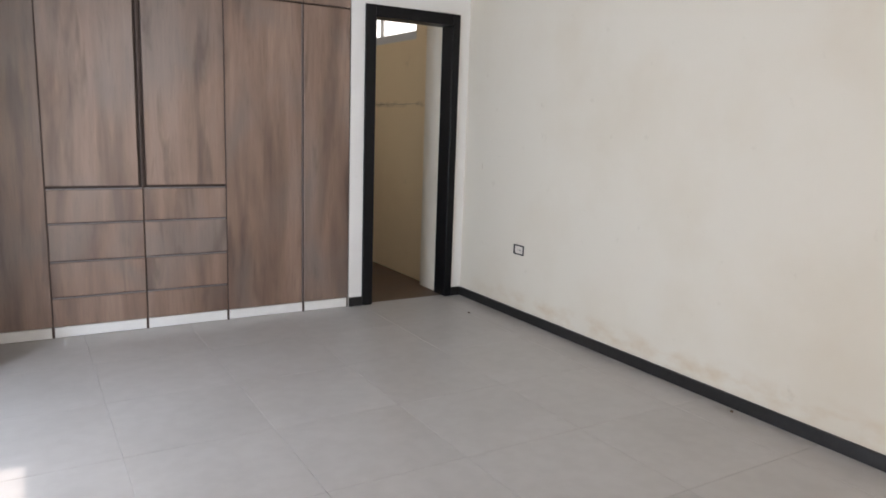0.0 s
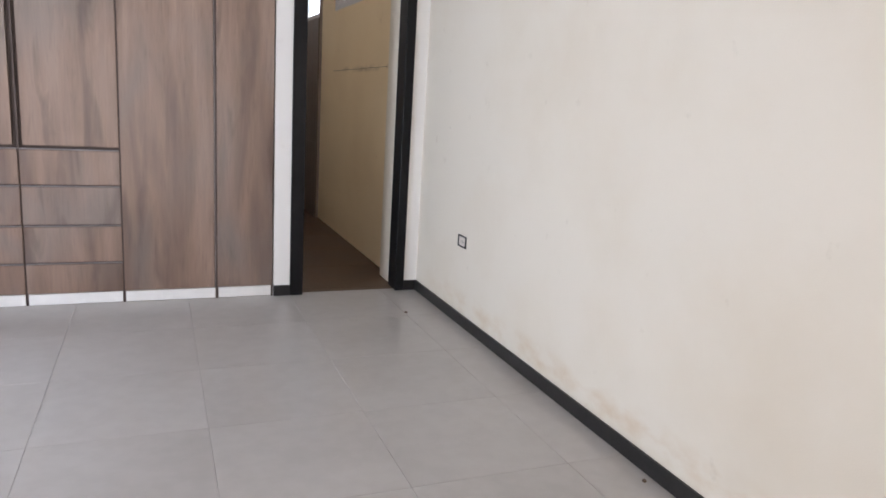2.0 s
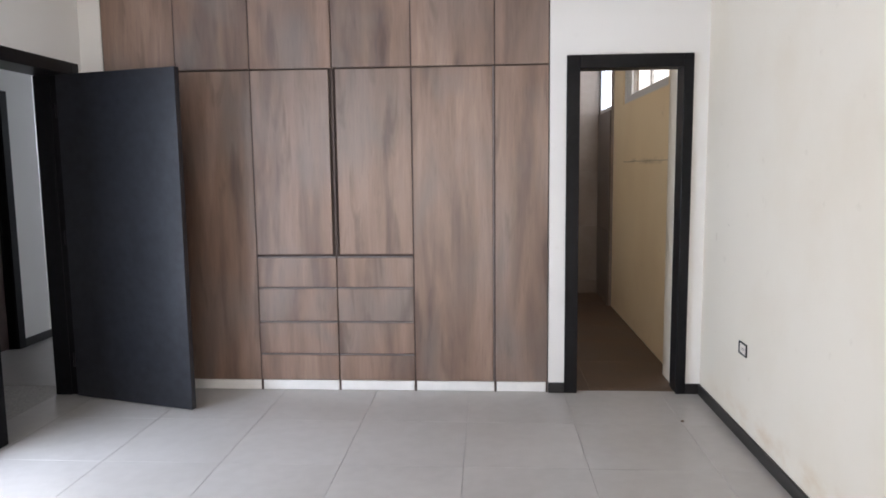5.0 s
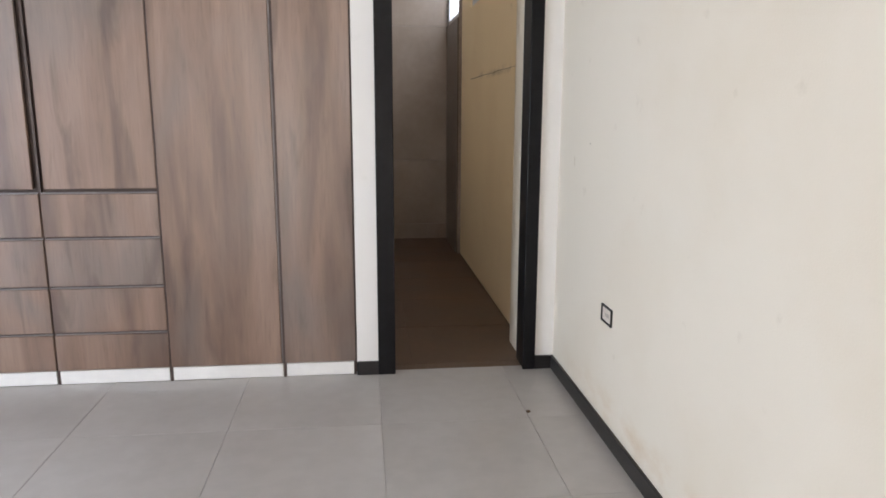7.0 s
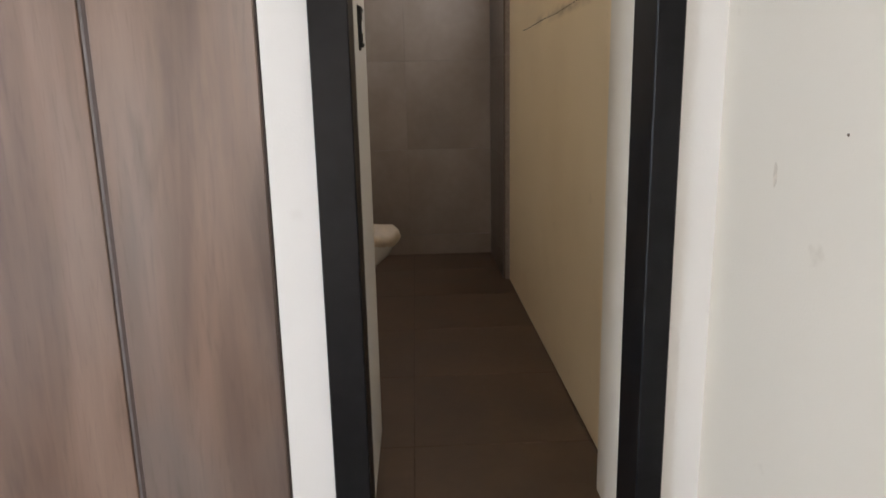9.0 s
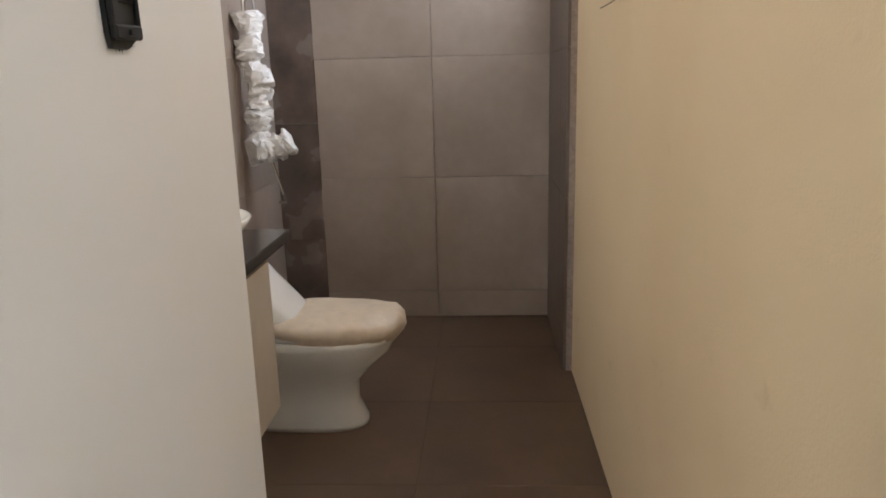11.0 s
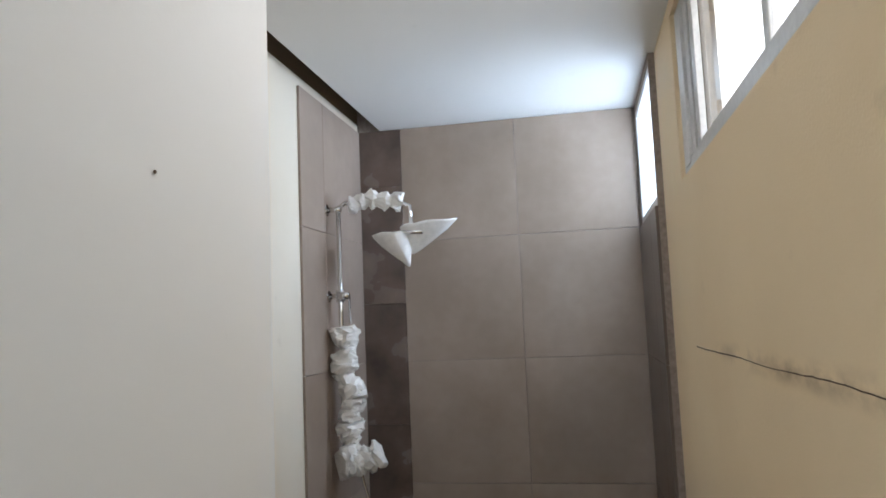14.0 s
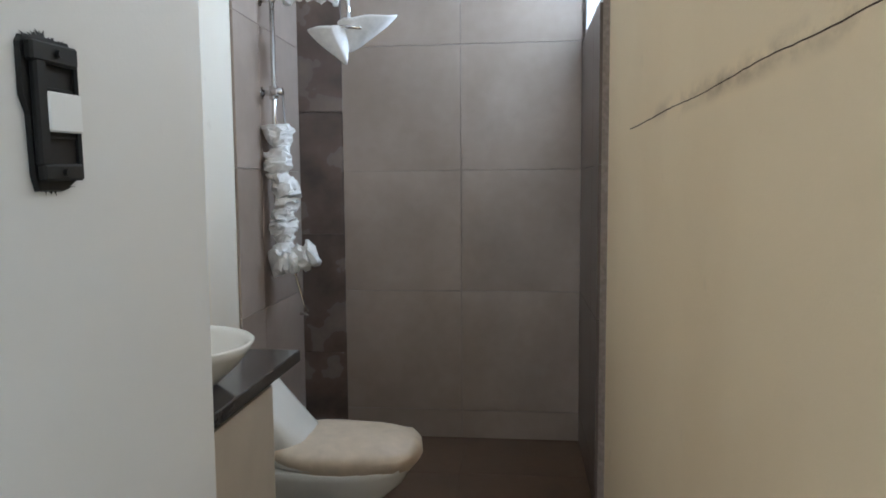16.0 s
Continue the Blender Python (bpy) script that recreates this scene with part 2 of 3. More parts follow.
def add_box(bm, lo, hi, bevel=0.0, slot=0):
    g = bmesh.ops.create_cube(bm, size=1.0)
    c, s = (Vector(lo) + Vector(hi)) / 2, Vector(hi) - Vector(lo)
    for v in g["verts"]:
        v.co = Vector((v.co.x * s.x, v.co.y * s.y, v.co.z * s.z)) + c
    fs = {f for v in g["verts"] for f in v.link_faces}
    for f in fs:
        f.material_index = slot
    if bevel:
        es = list({e for v in g["verts"] for e in v.link_edges})
        bmesh.ops.bevel(bm, geom=es, offset=bevel, segments=1, profile=0.5, affect="EDGES")


def box(name, lo, hi, mat, bevel=0.0, parent=None):
    bm = bmesh.new()
    add_box(bm, lo, hi, bevel)
    return mesh_object(name, bm, mat, parent)


def boxes(name, items, mat, bevel=0.0, parent=None):
    bm = bmesh.new()
    for lo, hi in items:
        add_box(bm, lo, hi, bevel)
    return mesh_object(name, bm, mat, parent)


def structure(ob, label, category):
    return tagged(ob, label, category, kind="structure")


def empty(name, at=(0, 0, 0)):
    ob = new(name)
    ob.location = at
    ob.empty_display_size = 0.1
    return ob


def loft(name, rings, mat, parent=None, closed=True):
    """A smooth skin through rings of equal count."""
    bm = bmesh.new()
    vs = [[bm.verts.new(p) for p in r] for r in rings]
    for a, b in zip(vs, vs[1:]):
        for i in range(len(a)):
            j = (i + 1) % len(a)
            bm.faces.new((a[i], a[j], b[j], b[i]))
    if closed:
        bm.faces.new(list(reversed(vs[0])))
        bm.faces.new(vs[-1])
    bmesh.ops.recalc_face_normals(bm, faces=bm.faces)
    return mesh_object(name, bm, mat, parent, smooth=True)


def oval(cx, cy, z, back, front, half, count=28, power=2.3):
    """An egg-shaped ring, longer towards +x."""
    pts = []
    for i in range(count):
        a = 2 * math.pi * i / count
        c, s = math.cos(a), math.sin(a)
        ex = 2 / power
        px = math.copysign(abs(c) ** ex, c) * (front if c > 0 else back)
        pts.append((cx + px, cy + math.copysign(abs(s) ** ex, s) * half, z))
    return pts


def tube(name, points, radius, mat, parent=None, sides=12):
    """A round tube along a line of points."""
    pts = [Vector(p) for p in points]
    rings = []
    for i, p in enumerate(pts):
        d = (pts[min(i + 1, len(pts) - 1)] - pts[max(i - 1, 0)]).normalized()
        q = d.to_track_quat("Z", "Y")
        r = radius(i / (len(pts) - 1)) if callable(radius) else radius
        rings.append([p + q @ Vector((r * math.cos(2 * math.pi * k / sides), r * math.sin(2 * math.pi * k / sides), 0)) for k in range(sides)])
    return loft(name, rings, mat, parent)


def crumple(ob, amount, scale, seed):
    for v in ob.data.vertices:
        v.co += amount * noise.noise_vector(v.co * scale + Vector((seed, 0, 0)))
    for p in ob.data.polygons:
        p.use_smooth = False


# ---- the large structure ----
H1, H2 = 2.74, 2.65          # ceiling heights: bedroom, bathroom
structure(box("ground", (-60, -60, -0.30), (60, 60, -0.14), "earth"), "pale concrete ground outside the house", "ground")
floor = structure(box("floor_bedroom", (-7.0, -6.4, -0.14), (0.20, 0.045, -0.004), "grout"), "pale grey porcelain tiled bedroom floor with grey grout", "floor")
floor_hall = structure(box("floor_hall", (-7.0, 0.045, -0.14), (-3.95, 3.3, 0.0), "floor"), "pale grey tiled hallway floor", "floor")
bath_floor = structure(box("floor_bathroom", (-1.75, 0.045, -0.14), (0.15, 3.9, -0.004), "bath_grout"), "brown tiled bathroom floor", "floor")

structure(box("wall_east", (0, -6.4, 0), (0.2, 0.12, H1), "wall"), "long cream painted bedroom wall with faint stains", "wall")
structure(boxes("wall_south", [((-3.98, -6.4, 0), (-3.4, -6.2, H1)), ((-0.9, -6.4, 0), (0, -6.2, H1)), ((-3.4, -6.4, 0), (-0.9, -6.2, 0.06)), ((-3.4, -6.4, 2.14), (-0.9, -6.2, H1))], "wall"), "cream painted rear bedroom wall with a tall glazed opening", "wall")
structure(boxes("wall_north", [((-0.968, 0, 0), (-0.836, 0.155, H1)), ((-0.124, 0, 0), (0, 0.155, H1)),
                               ((-0.836, 0, 2.12), (-0.124, 0.155, H1)), ((-0.968, 0.155, 0), (-0.84, 0.75, H1))], "white"),
          "white painted wall piers around the bathroom doorway", "wall")
structure(box("wall_north_corner", (-4.22, -0.002, 0), (-3.835, 0.75, H1), "white"), "white painted wall return beside the wardrobe", "wall")
structure(box("wall_wardrobe_back", (-3.835, 0.62, 0), (-0.968, 0.75, H1), "white"), "white painted wall behind the wardrobe", "wall")
structure(boxes("wall_west", [((-4.22, -0.12, 0), (-3.98, -0.002, H1)), ((-4.22, -1.12, 2.12), (-3.98, -0.12, H1)), ((-4.22, -1.08, 0), (-3.98, -1.02, 2.12)),
                              ((-4.22, -2.40, 2.14), (-3.98, -1.12, H1)), ((-4.22, -6.4, 0), (-3.98, -2.40, H1))], "white"),
          "white painted wall with a doorway and a tall window", "wall")
structure(box("ceiling_bedroom", (-4.22, -6.4, H1), (0.2, 0.75, H1 + 0.15), "ceiling"), "white painted bedroom ceiling", "ceiling")

# hallway beyond the open bedroom door
structure(boxes("wall_hall_west", [((-5.42, -1.16, 0), (-5.27, 0.22, H1)), ((-5.42, 1.02, 0), (-5.27, 1.44, H1)), ((-5.42, 0.22, 2.1), (-5.27, 1.02, H1))], "white"),
          "white painted hallway wall pier", "wall")
structure(boxes("wall_hall_outer", [((-7.0, -1.16, 0), (-6.8, 1.35, H1)), ((-7.0, 2.45, 0), (-6.8, 3.3, H1)), ((-7.0, 1.35, 0), (-6.8, 2.45, 0.9)), ((-7.0, 1.35, 2.3), (-6.8, 2.45, H1)),
                                    ((-6.8, 3.1, 0), (-4.0, 3.3, H1)), ((-6.8, -1.07, 0), (-4.22, -1.0, H1)), ((-4.2, 0.75, 0), (-4.0, 3.1, H1))], "white"),
          "pale hallway walls", "wall")
structure(box("ceiling_hall", (-7.0, -1.16, H1), (-4.22, 3.3, H1 + 0.15), "ceiling"), "white hallway ceiling", "ceiling")
structure(boxes("baseboard_hall", [((-5.27, 1.02, 0), (-5.255, 1.44, 0.07)), ((-5.42, 1.44, 0), (-5.27, 1.455, 0.07))], "base"), "black skirting in the hallway", "baseboard")

# bathroom shell
XY, XS, XL, XC, YB = -0.072, -0.112, -1.572, -0.808, 3.662
structure(box("wall_bath_passage", (-0.84, 0.157, 0), (XC, 0.872, H1), "pale"), "pale painted passage wall with an open switch box", "wall")
structure(box("wall_bath_south", (-1.75, 0.752, 0), (-0.84, 0.872, H1), "white"), "cream painted wall behind the basin counter", "wall")
structure(box("wall_bath_west", (-1.75, 0.872, 0), (XL, YB + 0.2, H2 + 0.045), "wall"), "cream painted wall above the basin counter", "wall")
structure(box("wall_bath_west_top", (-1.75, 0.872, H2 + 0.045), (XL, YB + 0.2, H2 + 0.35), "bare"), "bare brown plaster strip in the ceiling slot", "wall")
structure(box("wall_bath_north", (XL, YB + 0.012, 0), (0.15, YB + 0.2, H2 + 0.35), "tile_joint"), "taupe tiled rear shower wall", "wall")
W1 = (0.72, 2.42, 2.04, 2.60)
W2 = (2.91, 3.645, 2.03, 2.61)
wall_bath_east = structure(boxes("wall_bath_east", [((XY, 0.43, 0), (0.15, 2.895, W1[2])), ((XY, W1[1], W1[2]), (0.15, 2.895, H1)), ((XY, 0.43, W1[2]), (0.15, W1[0], H1)),
                                   ((XY, W1[0], W1[3]), (0.15, W1[1], H1))], "yellow"), "yellowed cream bathroom wall with a scored line", "wall")
# this wall runs slightly out of square, wider towards the doorway
ASKEW = Matrix.Translation((XY, 2.36, 0)) @ Matrix.Rotation(radians(0.2), 4, "Z") @ Matrix.Translation((-XY, -2.36, 0))
wall_bath_east.matrix_world = ASKEW
# plaster edge; paler colour than the yellow wall stands for bedroom light on it
structure(box("wall_bath_east_pier", (-0.130, 0.157, 0), (0.15, 0.43, H1), "wall"), "wall pier inside the bathroom doorway, coloured paler as lit from the bedroom", "wall")
structure(boxes("wall_shower_east", [((XS + 0.012, 2.895, 0), (0.15, YB + 0.012, W2[2])), ((XS + 0.012, 2.895, W2[2]), (0.15, W2[0], H2 + 0.1)),
                                     ((XS + 0.012, W2[1], W2[2]), (0.15, YB + 0.012, H2 + 0.1)), ((XS + 0.012, W2[0], W2[3]), (0.15, W2[1], H2 + 0.1))], "tile_joint"),
          "taupe tiled shower side wall with a window", "wall")
structure(box("ceiling_bathroom", (-1.442, 0.158, H2), (0.15, YB + 0.010, H2 + 0.03), "ceiling"), "white hung bathroom ceiling panel with a shadow slot", "ceiling")
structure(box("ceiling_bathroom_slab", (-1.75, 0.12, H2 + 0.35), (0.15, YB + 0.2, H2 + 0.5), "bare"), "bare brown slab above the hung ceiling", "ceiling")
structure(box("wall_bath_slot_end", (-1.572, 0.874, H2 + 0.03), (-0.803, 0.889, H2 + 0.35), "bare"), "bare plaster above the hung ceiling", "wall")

# skirting
structure(boxes("baseboard", [((-0.013, -6.2, 0), (0, -0.0, 0.068)), ((-0.094, -0.013, 0), (-0.013, 0, 0.068)), ((-0.968, -0.013, 0), (-0.866, 0, 0.068))], "base", 0.002),
          "glossy black skirting along the bedroom wall", "baseboard")
structure(boxes("baseboard_west", [((-3.98, -6.2, 0), (-3.967, -2.40, 0.068)), ((-3.98, -0.06, 0), (-3.967, -0.002, 0.068))], "base", 0.002), "black skirting by the window", "baseboard")


def door_frame(name, lo, hi, top, axis, face, depth, width, label, far_width=None, stops=True):
    """Black timber casing and lining round a doorway; face is the wall's face, depth runs away from the room."""
    fr = empty(name)
    wide = far_width or width
    out = -0.016 if depth > 0 else 0.016

    def bar(part, a0, a1, z0, z1, d0, d1, bev=0.003):
        d0, d1 = min(d0, d1), max(d0, d1)
        lo3, hi3 = ((a0, d0, z0), (a1, d1, z1)) if axis == "x" else ((d0, a0, z0), (d1, a1, z1))
        box(part, lo3, hi3, "black", bev, fr)
    f0, f1, back = face + out, face, face + depth
    bar("casing", lo, lo + width, 0, top, f0, f1)
    bar("casing", hi - wide, hi, 0, top, f0, f1)
    bar("casing", lo + width, hi - wide, top - width, top, f0, f1)
    bar("lining", lo + 0.03, lo + width - 0.003, 0, top - 0.03, f1 + 0.001, back)
    bar("lining", hi - wide + 0.003, hi - 0.03, 0, top - 0.03, f1 + 0.001, back)
    bar("lining", lo + width - 0.003, hi - wide + 0.003, top - width + 0.003, top - 0.03, f1 + 0.001, back)
    if stops:
        mid = face + depth * 0.55
        bar("stop", lo + width - 0.003, lo + width + 0.009, 0, top - width, mid, back)
        bar("stop", hi - wide - 0.009, hi - wide + 0.003, 0, top - width, mid, back)
    return structure(fr, label, "door frame")


door_frame("door_frame_1", -0.866, -0.094, 2.15, "x", 0.0, 0.155, 0.082, "black lacquered timber frame of the bathroom doorway", 0.061, False)
door_frame("door_frame_2", -1.06, -0.062, 2.15, "y", -3.98, -0.24, 0.078, "black timber frame of the bedroom doorway")
door_frame("door_frame_3", 0.14, 1.08, 2.12, "y", -5.27, -0.10, 0.085, "black timber frame of a hallway door")
box("door_leaf", (-5.38, 0.225, 0.005), (-5.34, 0.995, 2.03), "hall_door", 0.003)
structure(bpy.data.objects["door_leaf"], "closed grey-brown hallway door", "door")


def window(name, axis_x, y0, y1, z0, z1, bars, mat, deep, width, label, glass_at=0.5):
    """A framed window in a wall that faces along x: outer frame, mullions, panes."""
    win = empty(name)
    a, b = axis_x, axis_x + deep
    for lo, hi in (((a, y0, z0), (b, y0 + width, z1)), ((a, y1 - width, z0), (b, y1, z1)), ((a, y0 + width, z0), (b, y1 - width, z0 + width * 1.7)), ((a, y0 + width, z1 - width), (b, y1 - width, z1))):
        box("frame", lo, hi, mat, 0.003, win)
    g = a + deep * glass_at
    for y in bars:
        box("mullion", (a + deep * 0.4, y - width * 0.6, z0 + width), (b - deep * 0.15, y + width * 0.6, z1 - width), mat, 0.003, win)
    edges = [y0 + width, *bars, y1 - width]
    for p, q in zip(edges, edges[1:]):
        pane = box("pane", (g - 0.002, p, z0 + width), (g + 0.002, q, z1 - width), "glass", 0, win)
        pane.visible_shadow = False
    return structure(win, label, "window")


win1 = window("window_1", -0.058, *W1[:2], *W1[2:], [1.46], "alum", 0.06, 0.032, "aluminium sliding window high in the bathroom wall", 0.6)
for y0, y1, x0, kind in ((2.292, 2.386, -0.062, "alum"), (2.226, 2.288, -0.052, "alum"), (2.202, 2.224, -0.040, "black"), (2.146, 2.200, -0.050, "alum")):
    box("frame", (x0, y0, W1[2] + 0.03), (-0.030, y1, W1[3] - 0.03), kind, 0.002, win1)
for z in (W1[2] + 0.056, W1[3] - 0.052):
    box("rail", (-0.046, W1[0] + 0.04, z), (-0.014, 2.144, z + 0.018), "alum", 0.002, win1)
win1.matrix_world = ASKEW
window("window_2", -0.098, *W2[:2], *W2[2:], [], "alum", 0.05, 0.025, "small aluminium window in the tiled shower wall")
window("window_3", -4.05, -2.40, -1.08, 0.02, 2.14, [], "black", 0.07, 0.06, "tall dark framed window beside the bedroom doorway", 0.3)
win4 = window("window_4", -6.34, 0.9, 3.4, 0.06, 2.14, [2.15], "black", 0.08, 0.05, "tall dark framed sliding window in the rear bedroom wall")
win4.rotation_euler = (0, 0, radians(90))
# out of view; added only as an opening for the hallway's fill light
window("window_5", -6.93, 1.35, 2.45, 0.9, 2.3, [1.9], "black", 0.08, 0.05, "unseen dark framed window added to light the hallway")


# ---- bedroom ----
def bedroom_wardrobe():
    w = empty("wardrobe", (-2.4, 0.3, 0))
    inv = Matrix.Translation((2.4, -0.3, 0))

    def part(ob):
        ob.parent = w
        ob.matrix_parent_inverse = inv
        return ob
    x = [-3.833, -3.358, -2.873, -2.344, -1.838, -1.312, -0.972]
    top = H1 - 0.012
    carcass = [((x[0], 0.020, 0.07), (x[-1], 0.60, 0.09)), ((x[0], 0.58, 0.09), (x[-1], 0.60, top)), ((x[0], 0.020, top - 0.018), (x[-1], 0.58, top)),
               ((x[0], 0.030, 0.09), (x[-1], 0.045, top - 0.02))]
    part(boxes("body", carcass, "wood_dark"))
    for i, s in enumerate(x):
        a = s if i == 0 else s - 0.006
        b = s if i == len(x) - 1 else s + 0.006
        a, b = (s, s + 0.012) if i == 0 else ((s - 0.012, s) if i == len(x) - 1 else (a, b))
        part(box("side_panel", (a, 0.004 if i not in (3,) else 0.012, 0.0), (b, 0.028, top), "wood_dark", 0.001))
    rows = [0.068, 0.250, 0.469, 0.696, 0.902]

    def front(kind, x0, x1, z0, z1, gap=0.004):
        o = part(box(kind, (x0 + gap, 0.0, z0 + gap * 0.6), (x1 - gap, 0.019, z1 - gap * 0.6), "wood", 0.002))
        o.name = kind
        return o
    for i in range(6):
        x0, x1 = x[i], x[i + 1]
        front("door", x0, x1, 2.103, top)
        if i in (2, 3):
            front("door", x0 if i == 2 else x0 + 0.019, x1 if i == 3 else x1 - 0.019, 0.912, 2.097)
            for r0, r1 in zip(rows, rows[1:]):
                d = front("drawer", x0, x1, r0, r1 - 0.008)
                part(box("handle", (x0 + 0.005, 0.006, r1 - 0.0095), (x1 - 0.005, 0.016, r1 - 0.003), "edge", 0.001))
        else:
            front("door", x0, x1 if i != 4 else x1 - 0.010, 0.068, 2.097)
        part(box("plinth", (x0 + 0.008, 0.006, 0.002), (x1 - 0.008, 0.022, 0.066), "plinth", 0.002))
    part(box("handle", (x[5] - 0.013, 0.005, 0.07), (x[5] - 0.006, 0.017, 2.096), "edge", 0.001))
    return tagged(w, "built-in brown wood-grain wardrobe with closed doors, drawers and white plinth", "wardrobe")


bedroom_wardrobe()


def bedroom_door():
    """The open leaf, swung into the room, with hinges on its frame edge."""
    d = empty("door_1", (-4.045, -0.165, 0))
    box("leaf", (0, -0.02, 0.008), (0.915, 0.02, 2.072), "door", 0.003, d)
    for z in (0.25, 1.05, 1.85):
        tube("hinge", [(0.0, -0.026, z - 0.045), (0.0, -0.026, z + 0.045)], 0.006, "black", d, 8)
    d.rotation_euler = (0, 0, radians(-16))
    return structure(d, "open dark stained flush bedroom door", "door")


bedroom_door()


def wall_outlet():
    o = empty("wall_outlet", (0, -0.752, 0.493))
    bm = bmesh.new()
    w, h = 0.056, 0.034
    for lo, hi in (((-0.008, -w, -h), (-0.0005, -w + 0.007, h)), ((-0.008, w - 0.012, -h), (-0.0005, w, h)), ((-0.008, -w + 0.007, h - 0.007), (-0.0005, w - 0.012, h)), ((-0.008, -w + 0.007, -h), (-0.0005, w - 0.012, -h + 0.007))):
        add_box(bm, lo, hi, 0.001)
    mesh_object("box", bm, "plastic", o)
    bm = bmesh.new()
    add_box(bm, (-0.006, -w + 0.008, -h + 0.008), (-0.0005, w - 0.013, h - 0.008), 0.002)
    mesh_object("plate", bm, "plate", o)
    for y in (-0.018, 0.004):
        for dy in (-0.005, 0.005):
            box("slot", (-0.0066, y + dy - 0.001, -0.006), (-0.0055, y + dy + 0.001, 0.006), "plastic", 0, o)
    return tagged(o, "beige socket without cover in a black wall box", "outlet")


wall_outlet()


def small_spot(name, centre, size, seed, label, mat, category):
    """A little irregular lump."""
    bm = bmesh.new()
    bmesh.ops.create_icosphere(bm, subdivisions=2, radius=1.0)
    for v in bm.verts:
        k = 1 + 0.35 * noise.noise(v.co * 1.7 + Vector((seed, 0, 0)))
        v.co = Vector((v.co.x * size[0], v.co.y * size[1], v.co.z * size[2])) * k
    o = mesh_object(name, bm, mat)
    o.location = centre
    return tagged(o, label, category)


small_spot("plaster_crumb", (-0.242, -0.511, 0.003), (0.011, 0.008, 0.005), 3, "small dark crumb of dirt on the tiled floor", "line", "debris")
small_spot("plaster_crumb", (-0.05, -2.60, 0.003), (0.008, 0.010, 0.005), 6, "small dark crumb of dirt on the tiled floor", "line", "debris")
small_spot("nail", (-0.001, -0.455, 1.130), (0.0015, 0.0025, 0.0025), 2, "small dark nail in the cream wall", "line", "nail")
small_spot("wall_stain", (-0.0002, -0.245, 1.045), (0.0008, 0.007, 0.024), 5, "faint tan stain on the cream wall", "stain", "stain")


# ---- bathroom ----
def scored_line():
    """A ragged groove drawn along the wall, with a flake at its middle."""
    bm = bmesh.new()
    last = None
    for i in range(60):
        y = 2.36 - i * (2.36 - 0.66) / 59
        z = 1.500 + 0.007 * noise.noise(Vector((y * 3, 0, 0))) + 0.0015 * noise.noise(Vector((y * 40, 2, 0)))
        z += 0.006 * (2.36 - y) / 1.7
        t = (0.0006 + 0.0022 * abs(noise.noise(Vector((y * 14, 5, 0))))) * (1.0 if y > 1.75 else 0.22)
        pair = [bm.verts.new((XY - 0.0012, y, z + t)), bm.verts.new((XY - 0.0012, y, z - t)), bm.verts.new((XY - 0.0002, y, z - t - 0.001)), bm.verts.new((XY - 0.0002, y, z + t + 0.001))]
        if last:
            for k in range(4):
                bm.faces.new((last[k], last[(k + 1) % 4], pair[(k + 1) % 4], pair[k]))
        last = pair
    bmesh.ops.recalc_face_normals(bm, faces=bm.faces)
    bm.transform(ASKEW)
    return structure(mesh_object("trim_scored_line", bm, "line"), "dark scored line across the yellowed wall", "wall mark")


scored_line()


